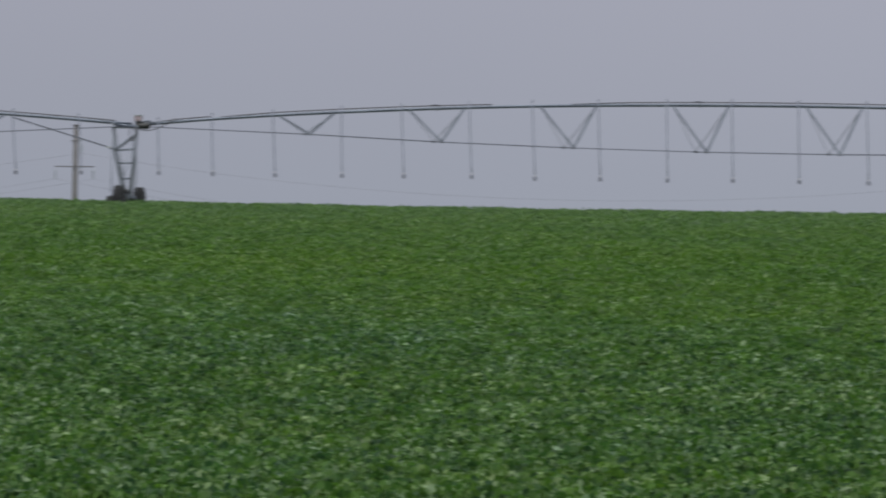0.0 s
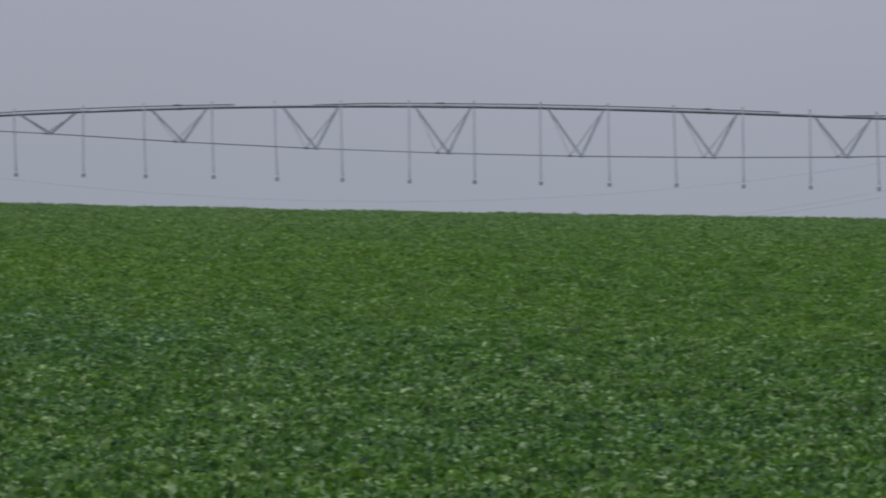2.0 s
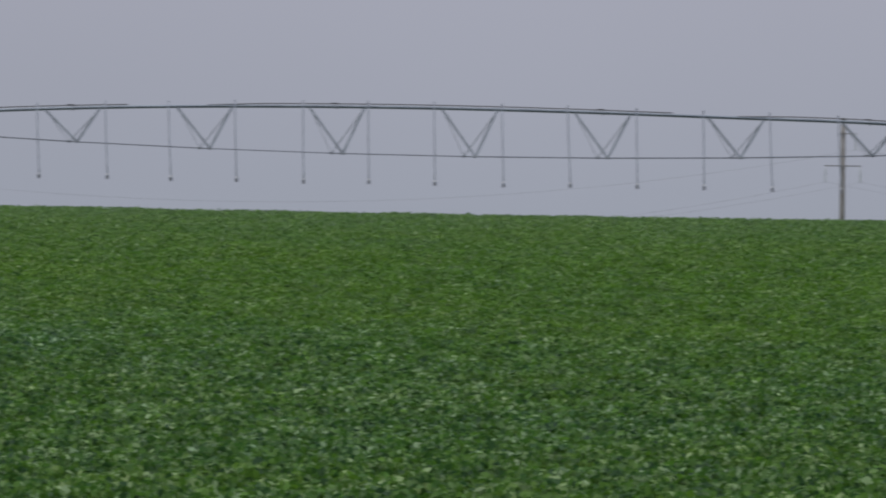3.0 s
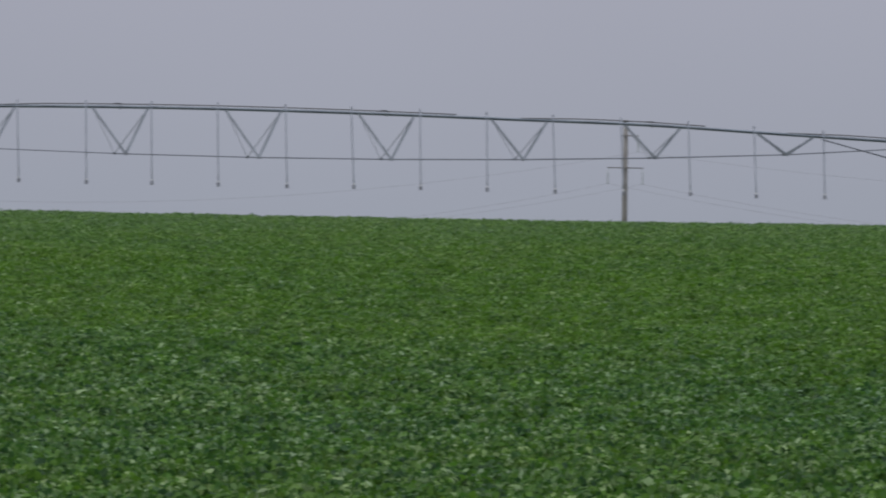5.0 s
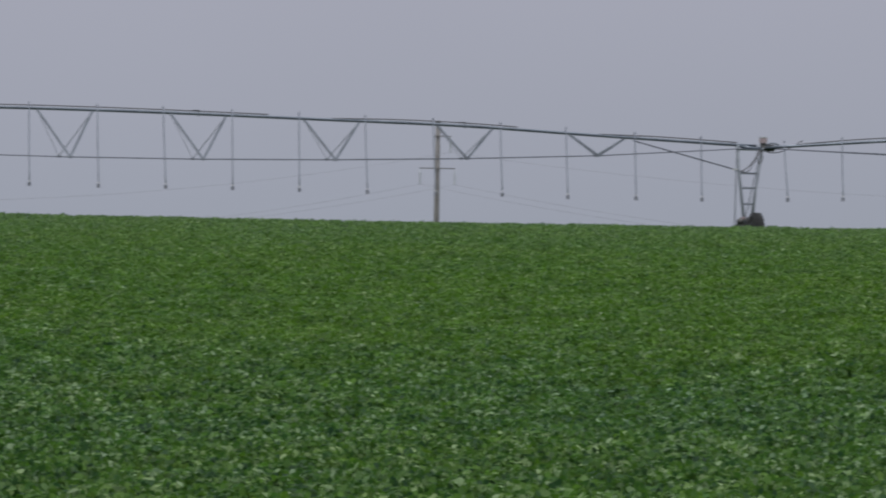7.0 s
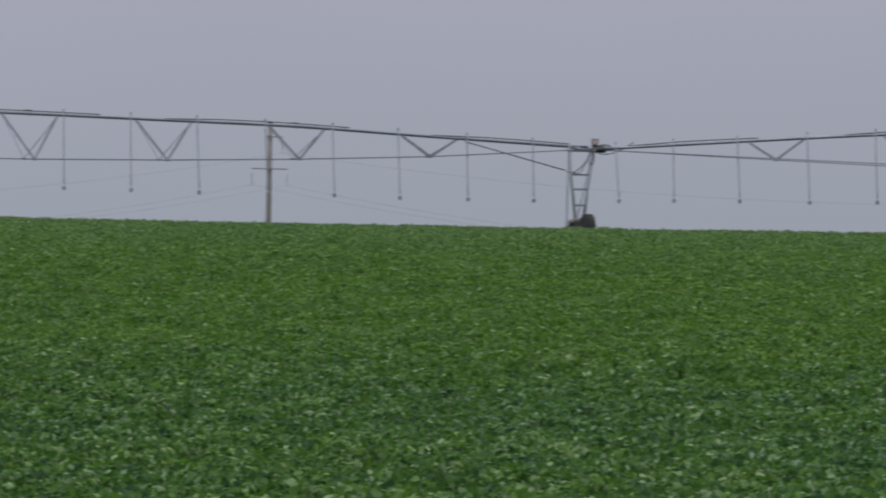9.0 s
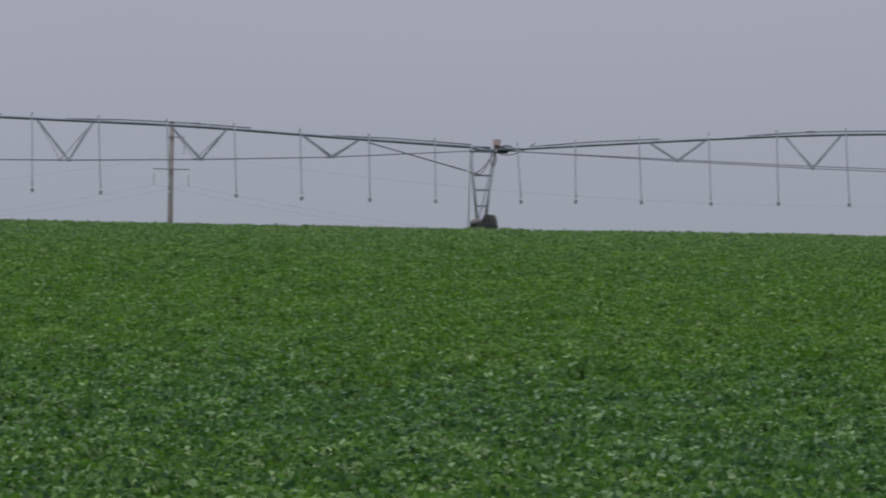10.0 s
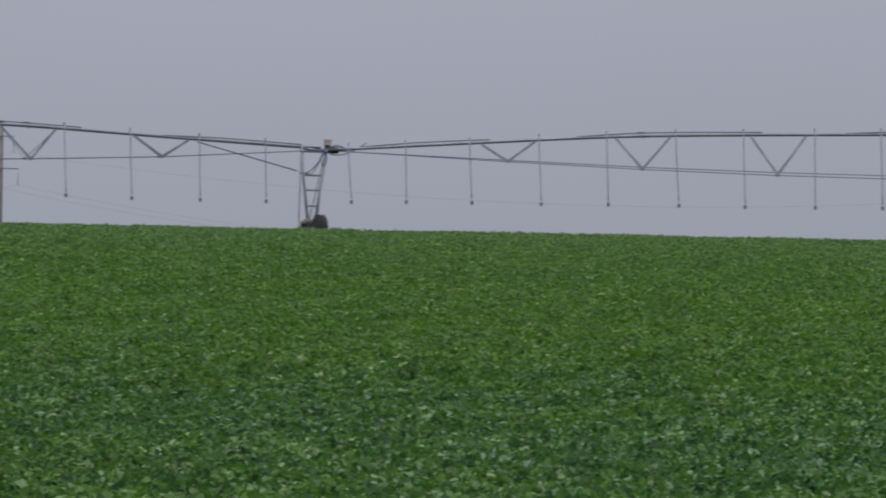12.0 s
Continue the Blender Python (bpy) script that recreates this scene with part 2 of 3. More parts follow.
def angle_bar(a, b, w, t=0.008, bm=None):
    """An L-shaped steel angle from a to b."""
    bm = bm or bmesh.new()
    a, b = Vector(a), Vector(b)
    d = (b - a).normalized()
    s = d.cross(Vector((0, 1, 0)) if abs(d.y) < 0.9 else Vector((0, 0, 1))).normalized()
    u = s.cross(d)
    shape = [(0, 0), (w, 0), (w, t), (t, t), (t, w), (0, w)]
    r0 = [bm.verts.new(a + s * (x - w / 2) + u * (y - w / 2)) for x, y in shape]
    r1 = [bm.verts.new(b + s * (x - w / 2) + u * (y - w / 2)) for x, y in shape]
    for k in range(6):
        bm.faces.new((r0[k], r0[(k + 1) % 6], r1[(k + 1) % 6], r1[k]))
    bm.faces.new(r0[::-1])
    bm.faces.new(r1)
    bmesh.ops.recalc_face_normals(bm, faces=bm.faces)
    return bm


def lathe(profile, sides=20, axis="Z", bm=None, at=(0, 0, 0)):
    """Turns (radius, height) pairs about an axis."""
    bm = bm or bmesh.new()
    at = Vector(at)
    rings = []
    for r, h in profile:
        ring = []
        for k in range(sides):
            a = 2 * math.pi * k / sides
            c, s = r * math.cos(a), r * math.sin(a)
            ring.append(bm.verts.new(at + (Vector((c, s, h)) if axis == "Z" else Vector((h, c, s)))))
        rings.append(ring)
    for p, q in zip(rings, rings[1:]):
        for k in range(sides):
            bm.faces.new((p[k], p[(k + 1) % sides], q[(k + 1) % sides], q[k])).smooth = True
    bm.faces.new(rings[0][::-1])
    bm.faces.new(rings[-1])
    bmesh.ops.recalc_face_normals(bm, faces=bm.faces)
    return bm


# ---------------------------------------------------------------- the land
CREST_R, CREST_Z, CANOPY = 186.0, 10.45, 0.60
# distance from the tripod, steepness of the rise there
SLOPE_R = (0, 42, 95, 150, 183, 187, 196, 240, 420, 700, 4200)
SLOPE_M = (0, 0, 0.088, 0.086, 0.066, 0.0, 0.0, -0.012, 0.0, 0.0, 0.0)
_r = np.linspace(0, 4200, 42001)
_m = np.interp(_r, SLOPE_R, SLOPE_M)
_z = np.concatenate([[0], np.cumsum((_m[1:] + _m[:-1]) / 2 * (_r[1] - _r[0]))])
_z *= CREST_Z / np.interp(CREST_R, _r, _z)


def land(x, y):
    """Height of the soil: a field that climbs to a broad crest and falls away behind it."""
    r = np.hypot(x, y)
    q = x / np.maximum(r, 1.0)
    k = 1 - 0.11 * q
    low = EYE - CANOPY
    far = np.clip((r - 205) / 60, 0, 1)
    side = far * 0.02 * np.clip(x, -90, 60)
    # the crest dips a little towards its right-hand end
    side = side - 1.1 * np.clip(q - 0.17, 0, 0.1) * np.clip((r - 90) / 90, 0, 1)
    return np.where(r < 50, np.interp(r, _r, _z), low + (np.interp(r / k, _r, _z) - low) * k) + side


def build_ground():
    """One sheet of land out to the horizon: rings round the tripod, closest where the view falls."""
    radii = np.concatenate([np.linspace(1, 54, 14), np.linspace(58, 215, 80), np.geomspace(222, 4200, 34)])
    steps = 180
    ang = np.linspace(0, 2 * np.pi, steps, endpoint=False)
    rr, aa = np.meshgrid(radii, ang, indexing="ij")
    x, y = rr * np.sin(aa), rr * np.cos(aa)
    verts = [(0.0, 0.0, 0.0)] + list(zip(x.ravel(), y.ravel(), land(x, y).ravel()))
    faces = [(0, 1 + (k + 1) % steps, 1 + k) for k in range(steps)]
    for i in range(len(radii) - 1):
        p, q = 1 + i * steps, 1 + (i + 1) * steps
        faces += [(p + k, p + (k + 1) % steps, q + (k + 1) % steps, q + k) for k in range(steps)]
    me = bpy.data.meshes.new("ground")
    me.from_pydata(verts, [], faces)
    me.polygons.foreach_set("use_smooth", [True] * len(me.polygons))
    me.materials.append(SOIL)
    tagged(new("ground", me), "dark soil with low green growth, rising to a crest", "ground", kind="structure")


build_ground()


def blades_object(corners, faces, tones, mat):
    """One mesh of loose leaf blades: each array (n, k, 3) of corners goes with the faces of one blade and the tone of its plant."""
    verts, loops, starts, v0, l0 = [], [], [], 0, 0
    for c, quads in zip(corners, faces):
        n, k = c.shape[:2]
        q = np.array(quads, dtype=np.int32)
        verts.append(c.reshape(-1, 3))
        loops.append((v0 + k * np.arange(n, dtype=np.int32)[:, None, None] + q[None]).ravel())
        starts.append(l0 + np.arange(0, 4 * n * len(quads), 4, dtype=np.int32))
        v0, l0 = v0 + n * k, l0 + 4 * n * len(quads)
    verts, loops, starts = np.concatenate(verts), np.concatenate(loops), np.concatenate(starts)
    me = bpy.data.meshes.new("crop_foliage")
    me.vertices.add(len(verts))
    me.vertices.foreach_set("co", verts.astype(np.float32).ravel())
    me.loops.add(len(loops))
    me.loops.foreach_set("vertex_index", loops)
    me.polygons.add(len(starts))
    me.polygons.foreach_set("loop_start", starts)
    me.update(calc_edges=True)
    tone = me.attributes.new("plant_tone", "FLOAT", "POINT")
    tone.data.foreach_set("value", np.concatenate([np.repeat(t, c.shape[1]) for c, t in zip(corners, tones)]).astype(np.float32))
    me.materials.append(mat)
    return new("crop_foliage", me)


PLANTS = 108000


def build_crop():
    """Broad-leaved crop with a closed canopy: plants of uneven height, each a whorl of folded, nodding leaves."""
    rng = np.random.default_rng(7)
    r = 54 + (202 - 54) * rng.random(PLANTS) ** 0.72
    a = np.radians(rng.uniform(-15.6, 16.6, PLANTS))
    # a looser stand on either side and towards the tripod, where the field goes on
    aside = 22000
    ra = np.sqrt(rng.uniform(14.0 ** 2, 225.0 ** 2, aside))
    aa = np.radians(rng.uniform(-60, 60, aside))
    keep = (np.abs(aa) > radians(15.5)) | (ra < 54)
    rb, ab = 1.2 + 59 * rng.random(9000) ** 0.9, rng.uniform(radians(60), radians(300), 9000)
    rc, ac = 1.4 + 14.6 * rng.random(2500) ** 0.85, rng.uniform(radians(-60), radians(60), 2500)
    r, a = np.concatenate([r, ra[keep], rb, rc]), np.concatenate([a, aa[keep], ab, ac])
    plants = len(r)
    px, py = r * np.sin(a), r * np.cos(a)
    # sown rows run across the slope, some stronger than their neighbours
    row = np.round(py / 0.7 + 0.05 * px)
    vigour = np.random.default_rng(3).normal(0, 1, 900)[(row % 900).astype(int)] * np.sin(0.21 * px + row * 2.4)
    uneven = np.interp(r, [60, 110, 160], [0.15, 0.085, 0.035])
    tall = CANOPY * (0.94 + 0.05 * np.sin(px * 0.9 + 1.3 * np.sin(py * 0.35)) * np.sin(py * 0.6)
                     + uneven * (0.85 * rng.normal(0, 1, plants) + 0.45 * vigour))
    spread = 0.17 + 0.10 * rng.random(plants)
    idx = np.repeat(np.arange(plants), 8)
    n = len(idx)
    th = rng.uniform(0, 2 * np.pi, n)
    rad = np.sqrt(rng.random(n)) * spread[idx]
    cx, cy = px[idx] + rad * np.cos(th), py[idx] + rad * np.sin(th)
    lift = tall[idx] * (1.0 - 0.5 * (rad / 0.27) ** 2 * rng.random(n)) + rng.normal(0, 0.022, n)
    cz = land(cx, cy) + np.clip(lift, 0.12, 0.68)
    size = rng.uniform(0.08, 0.17, n) * np.where(idx < PLANTS, 1.0, 1.5)
    wide = size * rng.uniform(0.6, 0.95, n)
    out = th + rng.normal(0, 0.8, n)
    # most blades lie nearly flat to the sky, some nod or are turned by the wind
    droop = np.radians(rng.normal(14, 1, n) + rng.normal(0, 1, n) * np.interp(r[idx], [60, 120], [40, 17]))
    rollang = np.radians(rng.normal(0, 1, n) * np.interp(r[idx], [60, 120], [30, 15]))
    d = np.stack([np.cos(out) * np.cos(droop), np.sin(out) * np.cos(droop), -np.sin(droop)], 1)
    s0 = np.stack([-np.sin(out), np.cos(out), np.zeros(n)], 1)
    up = np.cross(d, s0)
    up *= np.sign(up[:, 2:3] + 1e-9)
    s = s0 * np.cos(rollang)[:, None] + up * np.sin(rollang)[:, None]
    nn = np.cross(d, s)
    nn *= np.sign(nn[:, 2:3] + 1e-9)
    c = np.stack([cx, cy, cz], 1)
    half, w = (size / 2)[:, None], (wide / 2)[:, None]
    fold = w * rng.uniform(0.05, 0.45, n)[:, None]
    tone = np.clip(rng.normal(0.5, 0.2, plants), 0, 1)[idx]
    near = ((r[idx] < 104) & (idx < PLANTS)) | (r[idx] < 16)

    def blade(pick, outline):
        """Corners of the picked blades; the outline runs along, across and above the midrib."""
        return np.stack([c[pick] + d[pick] * half[pick] * x + s[pick] * w[pick] * y + nn[pick] * (fold[pick] * abs(y) - half[pick] * z)
                         for x, y, z in outline], 1)

    oval = [(-1, 0, 0), (-0.35, 1, 0), (0.4, 0.75, 0.05), (1, 0, 0.25), (0.4, -0.75, 0.05), (-0.35, -1, 0)]
    kite = [(-1, 0, 0), (-0.1, 1, 0), (1, 0, 0.15), (-0.1, -1, 0)]
    ob = blades_object([blade(near, oval), blade(~near, kite)], [[(0, 3, 2, 1), (0, 5, 4, 3)], [(0, 3, 2, 1)]], [tone[near], tone[~near]], LEAF)
    tagged(ob, "dense green broad-leaved crop covering the whole field", "crop", kind="stuff")


build_crop()

# ---------------------------------------------------------------- the irrigation machine
LINE_Y = 185.0
TOWER_A, TOWER_B = Vector((-39.35, LINE_Y, 0)), Vector((22.15, LINE_Y, 0))
BEND = radians(-13)
SPAN = TOWER_B.x - TOWER_A.x
PIPE_Z = 14.65
PIPE_R = 0.068


def arch(u, lop):
    """Rise of the pipe over its ends; u runs from -1 to 1 along the span."""
    return (1.0 - lop * u) * (1 - u * u)


def belly(u):
    """Drop of the truss rods under the pipe's ends."""
    return 1.12 * (1 - u * u)


def build_span(origin, turn, length, skew, tilt, first, pitch, hoses, hose_z, lop, fall, runs, seed, bows=()):
    """A span from its left tower: pipe, cable, paired truss rods, braces, cross beams and drop hoses. Its x runs along the pipe."""
    rng = random.Random(seed)
    sp = thing("irrigation_span", Matrix.Translation(origin) @ Matrix.Rotation(turn, 4, "Z"),
               "galvanised arched pipe span on V-shaped trusses with drop hoses", "irrigation pipe", "spans of the irrigation machine")

    def u_of(s):
        return 2 * s / length - 1

    def pipe_at(s):
        # the bolted pipe lengths bow a little off the even arch
        off = sum(h * math.exp(-((s - c) / 4.5) ** 2) for c, h in bows)
        return PIPE_Z + arch(u_of(s), lop) - 0.12 * math.exp(-max(s, 0) / 4.5) + off

    def rod_at(s, far):
        u = u_of(s)
        bell = math.sin(math.pi * s / length)
        lag = skew * bell * (1.35 - s / length)
        y = (0.85 if far else -0.65) * bell
        return Vector((s + (-0.46 if far else 0.54) * lag, y, PIPE_Z - 0.02 - belly(u) - fall * u + (tilt * bell if far else 0)))

    steps = 48
    a, b = 0.75, length + 0.35
    part("pipe", tube([(a + (b - a) * i / steps, 0, pipe_at(min(max(a + (b - a) * i / steps, 0), length))) for i in range(steps + 1)], PIPE_R, 14), PIPE, sp)
    # flanges where the pipe lengths are bolted together
    s = first
    k = 0
    centres = []
    while s < length - 4:
        centres.append(s)
        s += pitch
    for f in centres[1::2]:
        part("flange", lathe([(0.09, -0.02), (0.115, -0.018), (0.115, 0.018), (0.09, 0.02)], 14, "X", at=(f, 0, pipe_at(f))), STEEL_DULL, sp)
        part("cable_coupler", box((0.34, 0.06, 0.05), (f - 0.1, -0.02, pipe_at(f) + PIPE_R + 0.075), 0.015), CABLE, sp, "black cable coupler over the pipe joint")
    # span cable strapped on the pipe, with lifts between the straps
    for s0, s1 in runs:
        pts = [(x, -0.02, pipe_at(x) + PIPE_R - 0.012 + 0.055 * min(1, (x - s0) / 2.4) + 0.02 * math.sin(math.pi * (x - s0) / (s1 - s0))) for x in [s0 + (s1 - s0) * i / 24 for i in range(25)]]
        part("span_cable", tube(pts, 0.023, 6), CABLE, sp, "black power cable strapped along the pipe")
    # truss rods, braces and cross beams
    for far in (False, True):
        pts = [Vector((0.95, 0, PIPE_Z - 0.12))] + [rod_at(s, far) for s in centres] + [Vector((length - 0.1, 0, PIPE_Z - 0.12))]
        part("truss_rod", tube(pts, 0.018, 6), ROD, sp, "thin steel truss rod")
    for s in centres:
        near, back = rod_at(s, False), rod_at(s, True)
        for node, y in ((near, -0.05), (back, 0.05)):
            for e in (-1.2, 1.2):
                # far braces: paler steel and less width stand in for brighter light there
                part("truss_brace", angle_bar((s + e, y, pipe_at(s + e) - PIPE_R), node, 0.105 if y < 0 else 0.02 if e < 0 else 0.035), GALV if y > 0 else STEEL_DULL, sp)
        part("cross_beam", angle_bar(near, back, 0.05), STEEL_DULL, sp)
        for node in (near, back):
            part("truss_joint", box((0.16, 0.05, 0.09), node, 0.015), STEEL_DULL, sp)
    # drop hoses
    for s in hoses:
        lean = 0.12 + rng.uniform(-0.06, 0.07)
        s -= lean
        sway = rng.uniform(-0.08, 0.08)
        top = pipe_at(s)
        end = hose_z(s) + rng.uniform(-0.025, 0.025)
        neck = [(s, 0, top + PIPE_R - 0.01), (s, 0, top + 0.22), (s + 0.01, -0.05, top + 0.27), (s + 0.015, -0.11, top + 0.25), (s + 0.015, -0.13, top + 0.14)]
        hose_pts = [(s + 0.015 + lean * q ** 1.2, -0.13 + sway * q, top + 0.16 + (end - top - 0.16) * q) for q in [i / 8 for i in range(9)]]
        hose = part("drop_hose", tube(hose_pts, 0.027, 7), HOSE, sp, "grey drop hose")
        part("gooseneck", tube(neck, 0.024, 7), STEEL_DULL, hose, "bent steel gooseneck")
        hx, hy = hose_pts[-1][0], hose_pts[-1][1]
        part("collar", lathe([(0.03, 0.02), (0.042, 0.0), (0.042, -0.05), (0.03, -0.06)], 10, at=(hx, hy, end)), COLLAR, hose, "pale plastic collar")
        part("sprinkler", lathe([(0.045, -0.055), (0.07, -0.07), (0.075, -0.13), (0.05, -0.15), (0.05, -0.18), (0.08, -0.19), (0.08, -0.215), (0.02, -0.23)], 12, at=(hx, hy, end)), HEAD, hose, "dark plastic sprinkler with weight")
    # stay from the pipe down to the tower at the right-hand end
    part("stay", tube([(length - 5.1, -0.08, pipe_at(length - 5.1) - 0.12), (length - 0.55, -0.32, 13.56)], 0.028, 8), ROD, sp, "slanting steel stay to the tower leg")
    part("stay_end", box((0.22, 0.08, 0.07), (length - 0.62, -0.34, 13.58), 0.015), ZINC, sp, "bright zinc end plate")
    return sp


# where the hoses hang along each span; the last ones at an even spacing
HOSES_A = [1.61, 4.06, 6.86, 9.86, 12.64, 15.65, 18.46, 21.33, 24.29, 27.15, 30.05, 33.05, 35.97, 38.89, 41.80, 44.77, 47.76, 50.68, 53.55, 56.55, 59.45]
HOSES_B = [1.74, 4.16, 7.05, 10.09, 13.03, 16.11, 19.00, 22.05] + [24.97 + 2.93 * i for i in range(12)]
build_span(TOWER_A, 0, SPAN, 0.68, 0.11, 8.25, 5.82, HOSES_A, lambda s: 12.60 - 0.0038 * s, 0.26, 0.17, ((1.3, 3.9), (4.3, 16.5), (20.0, 40.4), (43.2, 51.3), (54.9, 61.0)), 1, ((10.0, -0.02), (48.8, 0.07)))
build_span(TOWER_B, BEND, SPAN, 0.0, 0.24, 8.62, 5.9, HOSES_B, lambda s: 12.45, -0.2, 0.06, ((2.1, 7.8), (11.6, 19.7), (23.4, 34.0), (37.0, 60.8)), 2, ((4.0, -0.03), (14.0, 0.06), (25.5, -0.045)))
left_origin = TOWER_A - Vector((SPAN, 0, 0))
build_span(left_origin, 0, SPAN, 0.68, 0.11, 8.25, 5.82, HOSES_A[:-2] + [56.6, 59.6], lambda s: 12.57, -0.3, 0.0, ((0.9, 26.0), (30.0, 61.1)), 3)


def build_wheel(parent, x, y, ground, lean):
    """Lugged tyre on a dished rim, its axle along the pipe."""
    w = new("wheel")
    w.parent = parent
    w.matrix_basis = pose(x, y, ground + 0.63, 0, 0, lean)
    prof = [(0.36, -0.15), (0.50, -0.19), (0.60, -0.18), (0.635, -0.10), (0.645, 0.0), (0.635, 0.10), (0.60, 0.18), (0.50, 0.19), (0.36, 0.15)]
    part("tyre", lathe(prof, 32, "X"), RUBBER, w, "black rubber tyre caked with soil")
    bm = bmesh.new()
    for k in range(40):
        a = math.pi * k / 20
        lug = bmesh.ops.create_cube(bm, size=1.0)["verts"]
        sgn = 1 if k % 2 else -1
        for v in lug:
            p = Vector((v.co.x * 0.2 + sgn * 0.09, v.co.y * 0.045, v.co.z * 0.04 + 0.638))
            p.y += sgn * (p.x - sgn * 0.09) * 0.5
            v.co = Matrix.Rotation(a, 3, "X") @ p
    part("tread_lugs", bm, RUBBER, w)
    part("rim", lathe([(0.06, -0.10), (0.12, -0.05), (0.30, -0.03), (0.36, -0.14), (0.38, -0.15), (0.38, 0.15), (0.36, 0.14), (0.30, 0.02), (0.12, 0.05), (0.06, 0.10)], 24, "X"), GALV, w, "galvanised wheel rim")
    part("hub", lathe([(0.05, -0.16), (0.09, -0.14), (0.09, 0.10), (0.05, 0.12)], 12, "X"), MOTOR, w)
    return w


def build_tower(at, turn, wheel_turn=0, foot=0.0, rungs=(1.75, 2.45, 3.1), wired=True):
    """Wheeled drive tower: beam on two wheels, paired legs spreading towards the pipe, rungs, drive and control box."""
    g = float(land(at.x, at.y))
    t = thing("drive_tower", Matrix.Translation((at.x, at.y, g)) @ Matrix.Rotation(turn, 4, "Z"),
              "galvanised wheeled drive tower standing in the crop", "irrigation tower", "towers of the irrigation machine")
    top = PIPE_Z - g
    part("base_beam", box((0.2, 4.0, 0.16), (foot, 0, 0.80), 0.02), STEEL_DULL, t)
    for y in (-2.15, 2.15):
        # each wheel stands on the soil under it
        a = Vector((at.x, at.y, 0)) + Matrix.Rotation(turn, 3, "Z") @ Vector((0, y, 0))
        wg = float(land(a.x, a.y)) - g - 0.02
        build_wheel(t, 0.1 + foot, y, wg, wheel_turn)
        part("gearbox", box((0.30, 0.32, 0.34), (foot - 0.32, y * 0.97, wg + 0.66), 0.05), MOTOR, t, "dark wheel gearbox")
    part("centre_drive", lathe([(0.10, -0.24), (0.13, -0.2), (0.13, 0.2), (0.10, 0.24)], 14, "X", at=(foot - 0.22, 0.1, 0.98)), MOTOR, t)
    part("drive_shaft", tube([(foot - 0.26, -1.95, 0.72), (foot - 0.26, 1.95, 0.72)], 0.03, 8), STEEL_DULL, t)
    for sgn in (-1, 1):
        # slender side struts down to the wheel ends of the beam
        part("strut", tube([(-0.50, 0.1 * sgn, top), (foot - 0.36, 1.75 * sgn, 0.85)], 0.022, 6), GALV, t)
        part("strut", tube([(0.52, 0.1 * sgn, top - 0.4), (foot + 0.02, 1.75 * sgn, 0.85)], 0.022, 6), GALV, t)
    for sgn in (-1, 1):
        yb, yt = 0.16 * sgn, 0.16 * sgn
        left = [Vector((foot - 0.14, yb, 0.85)), Vector((-0.40, yb, top - 1.2)), Vector((-0.50, yt, top + 0.06))]
        right = [Vector((foot + 0.13, yb, 0.85)), Vector((0.60, yt, top - 0.08))]
        part("leg", tube(left, 0.042, 8), GALV, t)
        part("leg", tube(right, 0.042, 8), GALV, t)
        for z in rungs:
            f = (z - 0.85) / (top - 1.2 - 0.85)
            p = left[0].lerp(left[1], min(1, f))
            q = right[0].lerp(right[1], (z - 0.85) / (top - 0.08 - 0.85))
            part("rung", angle_bar(p, q, 0.055), STEEL_DULL, t)
    part("saddle", box((1.15, 0.5, 0.035), (0.05, 0, top - 0.17), 0.01), STEEL_DULL, t)
    part("leg_plate", box((0.34, 0.05, 0.05), (-0.42, -0.30, top - 1.13), 0.012), STEEL_DULL, t)
    # jointed pipe ends over the tower
    part("pipe_joint", tube([(-0.45, 0, top - 0.01), (0.2, 0, top - 0.09), (0.85, 0, top - 0.10)], 0.07, 12), PIPE, t)
    part("joint_boot", lathe([(0.09, -0.30), (0.15, -0.26), (0.13, -0.08), (0.16, 0.04), (0.14, 0.14), (0.155, 0.24), (0.09, 0.30)], 14, "X", at=(0.86, 0, top - 0.08)), MOTOR, t, "black rubber pipe boot")
    part("control_box", box((0.32, 0.28, 0.26), (0.64, -0.02, top + 0.24), 0.03), BOX, t, "pale control box")
    part("box_post", box((0.26, 0.14, 0.14), (0.64, -0.02, top + 0.05), 0.02), MOTOR, t, "dark switch housing")
    part("box_lid", box((0.34, 0.30, 0.035), (0.64, -0.02, top + 0.375), 0.012), ZINC, t, "pale lid of the control box")
    part("switch_arm", tube([(0.78, -0.05, top + 0.04), (0.98, -0.05, top + 0.13), (1.2, -0.05, top + 0.12), (1.38, -0.05, top + 0.01)], 0.045, 8), STEEL_DULL, t)
    # slack cables: a bow to the next span and a loop down the leg
    bow = [(0.6 + 1.75 * q, -0.12, top - 0.17 - 0.20 * math.sin(math.pi * q ** 0.8) + 0.44 * q ** 1.6) for q in [i / 10 for i in range(11)]]
    part("slack_cable", tube(bow, 0.02, 6), CABLE, t, "black slack cable")
    loop = [(0.45 + 0.13 * math.cos(a), -0.34, top - 0.48 + 0.3 * math.sin(a)) for a in [2 * math.pi * i / 16 + 1.2 for i in range(17)]]
    part("cable_loop", tube(loop, 0.02, 6), CABLE, t, "coiled black cable")
    drop = [(-0.36 + 0.85 * q, -0.34, top - 1.15 + 0.95 * q ** 1.1 - 0.13 * math.sin(math.pi * q)) for q in [i / 10 for i in range(11)]]
    if wired:
        part("leg_cable", tube(drop, 0.022, 6), CABLE, t)
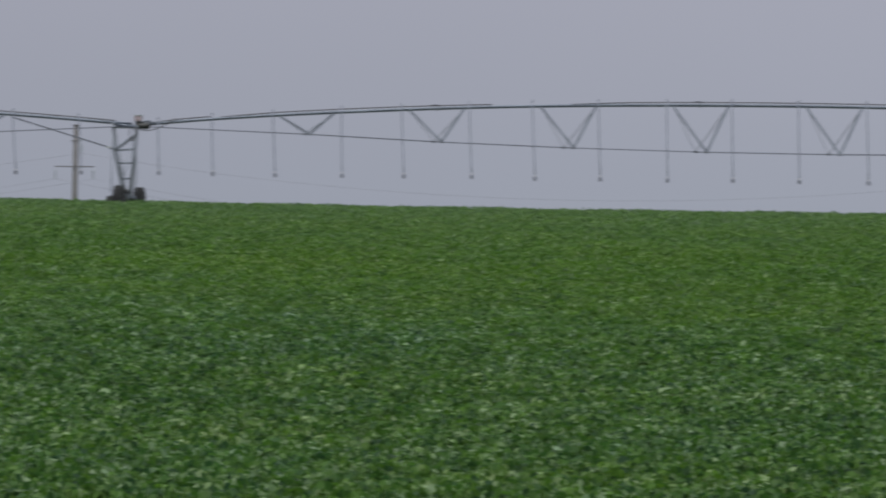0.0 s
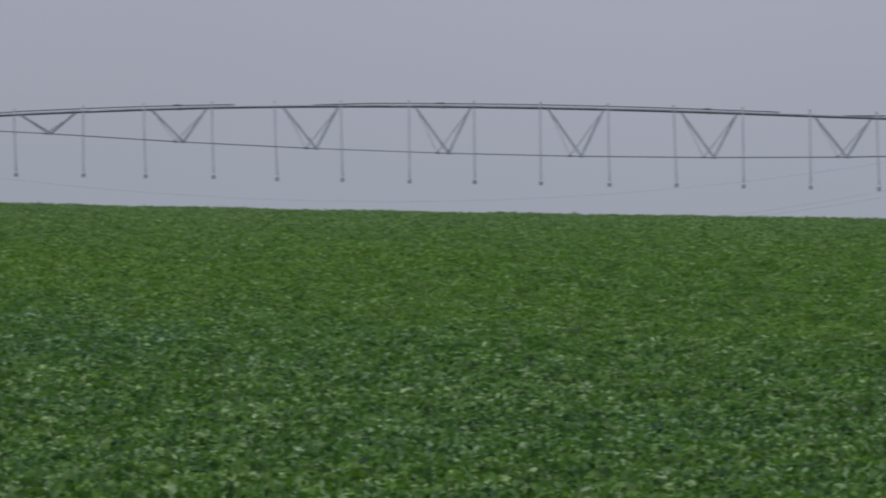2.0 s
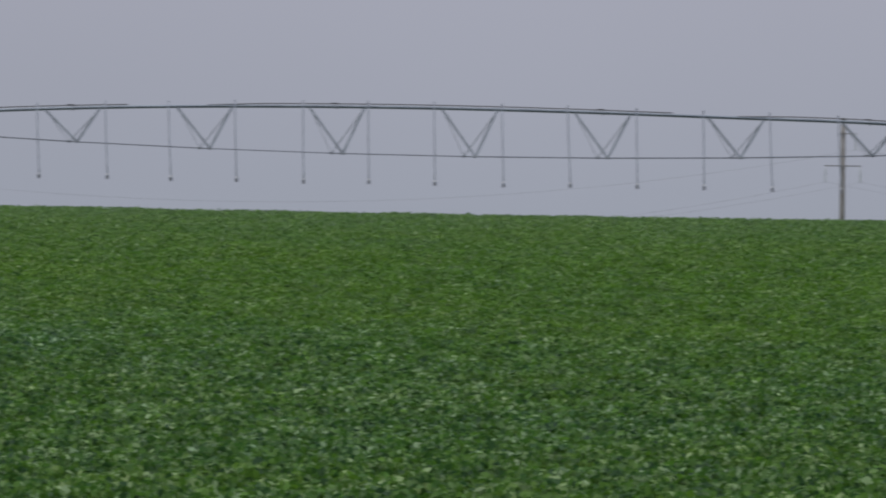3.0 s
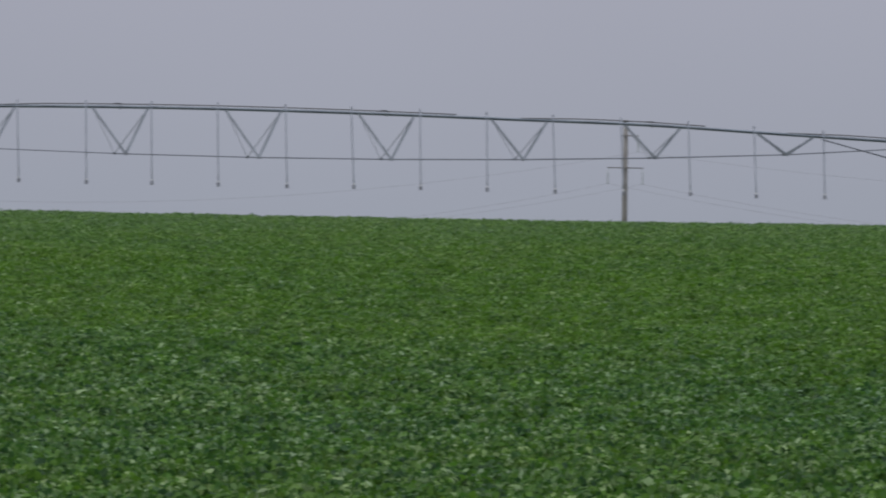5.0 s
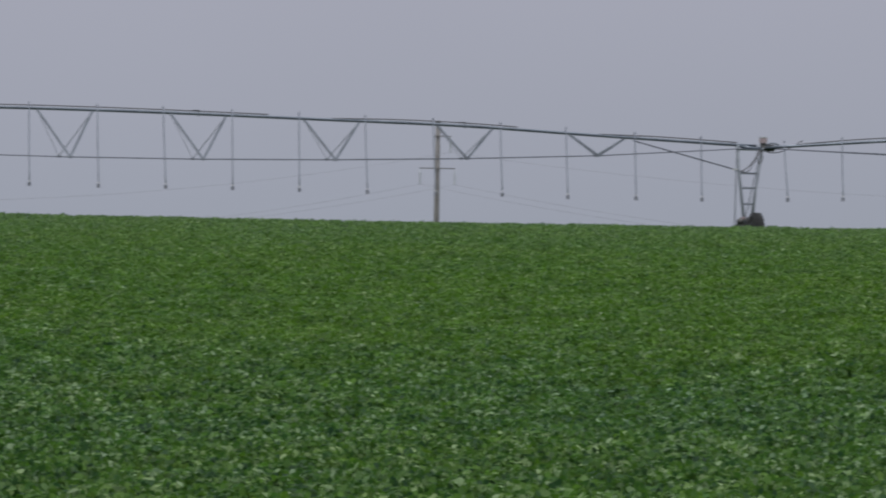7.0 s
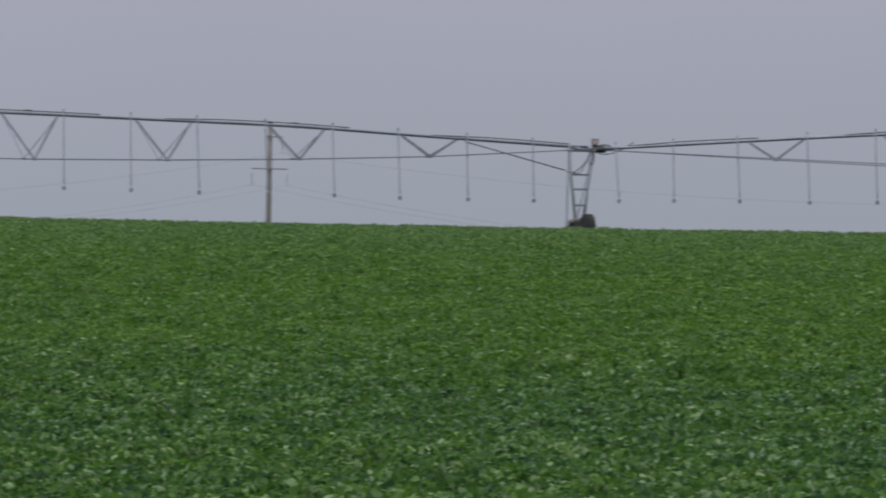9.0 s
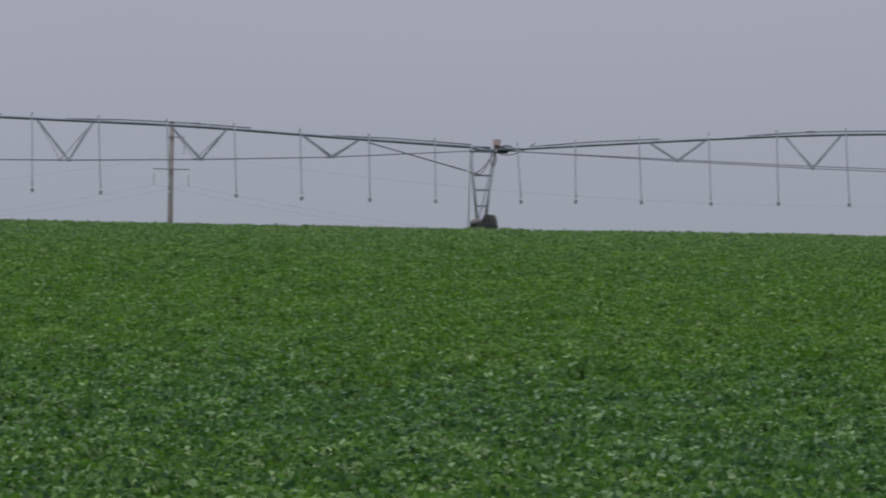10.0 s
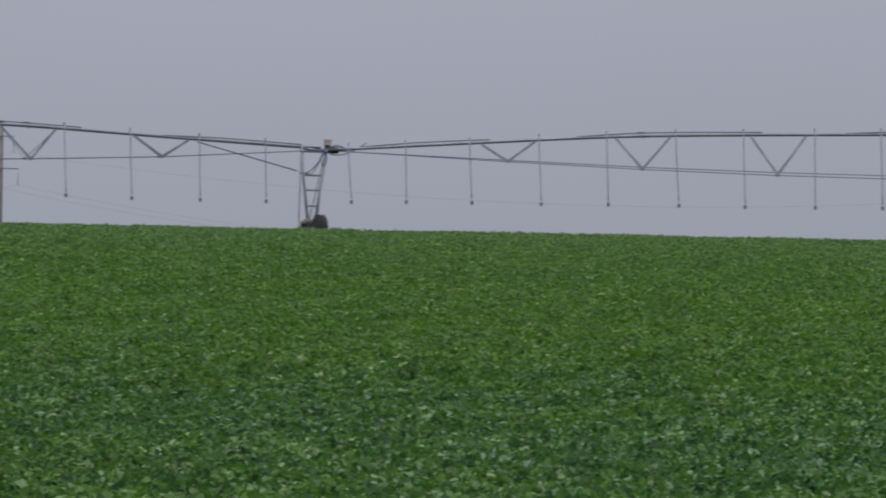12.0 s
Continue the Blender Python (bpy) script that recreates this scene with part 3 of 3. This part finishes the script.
    low = [(-0.36 + 0.7 * q, -0.34, top - 1.15 + 0.75 * q - 0.32 * math.sin(math.pi * q)) for q in [i / 10 for i in range(11)]]
    if wired:
        part("leg_cable", tube(low, 0.018, 6), CABLE, t)
        part("motor_cover", box((0.2, 0.24, 0.14), (foot - 0.44, -2.0, 1.02), 0.03), BOX, t, "pale motor cover")
    return t


end_right = TOWER_B + Matrix.Rotation(BEND, 3, "Z") @ Vector((SPAN, 0, 0))
build_tower(TOWER_A, 0, 0, 0.2, (1.57, 2.26, 2.89, 3.55), False)
build_tower(TOWER_B, 0, 13)
build_tower(end_right, BEND)
build_tower(left_origin, 0)


# ---------------------------------------------------------------- the power line behind the crest
def at_bearing(az, depth, el):
    """A place at that depth ahead, from its bearing and height angle in degrees."""
    x = depth * math.tan(radians(az))
    return Vector((x, depth, EYE + math.hypot(x, depth) * math.tan(radians(el))))


def build_pole(x, y, top, arm_w, drop, upper, string):
    """Tapered concrete pole with a long arm, a short upper arm and hanging insulator strings; returns the wires' fixing points."""
    g = float(land(x, y))
    p = thing("power_pole", Matrix.Translation((x, y, g)), "weathered concrete power pole with iron cross arms", "power pole", "poles of the power line")
    h = top - g
    part("shaft", tube([(0, 0, -0.2), (0, 0, h * 0.5), (0, 0, h)], 0.22, 10, r_end=0.15), CONCRETE, p)
    part("cap", lathe([(0.16, 0), (0.2, 0.03), (0.2, 0.09), (0.1, 0.12)], 10, at=(0, 0, h)), IRON, p)
    zl, zu = h - drop, h - 0.95
    part("cross_arm", box((arm_w, 0.065, 0.065), (0, -0.24, zl), 0.01), IRON, p)
    part("upper_arm", box((upper + 0.3, 0.06, 0.06), (upper / 2 - 0.1, -0.22, zu), 0.012), IRON, p)
    hooks = []
    for ix, iz in ((-arm_w / 2 + 0.04, zl), (arm_w / 2 - 0.04, zl), (upper, zu)):
        prof = [(0.02, 0.0), (0.02, -0.25 * string)]
        for k in range(6):
            z = string * (-0.26 - 0.115 * k)
            prof += [(0.03, z), (0.06, z - 0.04), (0.055, z - 0.055), (0.03, z - 0.065)]
        prof += [(0.02, -0.95 * string), (0.07, -1.0 * string), (0.07, -1.04 * string)]
        part("insulator_string", lathe(prof, 10, at=(ix, -0.24, iz - 0.04)), GLASSY, p, "string of glass insulator discs")
        hooks.append(Vector((x + ix, y - 0.24, g + iz - 0.04 - 1.04 * string)))
    return hooks


p1, p2 = at_bearing(-12.655, 265, 3.87), at_bearing(2.625, 285, 4.23)
hooks = [build_pole(*q) for q in ((p1.x - 74, p1.y - 16, 19.6, 2.55, 2.6, 0.42, 0.72), (p1.x, p1.y, p1.z, 2.55, 2.6, 0.42, 0.72),
                                  (p2.x, p2.y, p2.z, 2.42, 3.12, 0.84, 1.0), (p2.x + 77, p2.y + 8, 22.7, 2.42, 3.12, 0.84, 1.0))]


def build_wire(a, b, sag):
    pts = [a.lerp(b, i / 40) - Vector((0, 0, 4 * sag * (i / 40) * (1 - i / 40))) for i in range(41)]
    mid = a.lerp(b, 0.5)
    bm = tube([q - mid for q in pts], 0.0065, 5)
    me = bpy.data.meshes.new("line_wire")
    bm.to_mesh(me)
    bm.free()
    me.materials.append(WIRE)
    ob = new("line_wire", me)
    ob.location = mid
    tagged(ob, "thin grey sagging overhead wire between power poles", "power line", "wires of the power line")


for i, sags in enumerate(((3.6, 3.6, 3.2), (3.9, 3.8, 3.35), (3.6, 3.5, 2.25))):
    for k in range(3):
        build_wire(hooks[i][k], hooks[i + 1][k], sags[k])
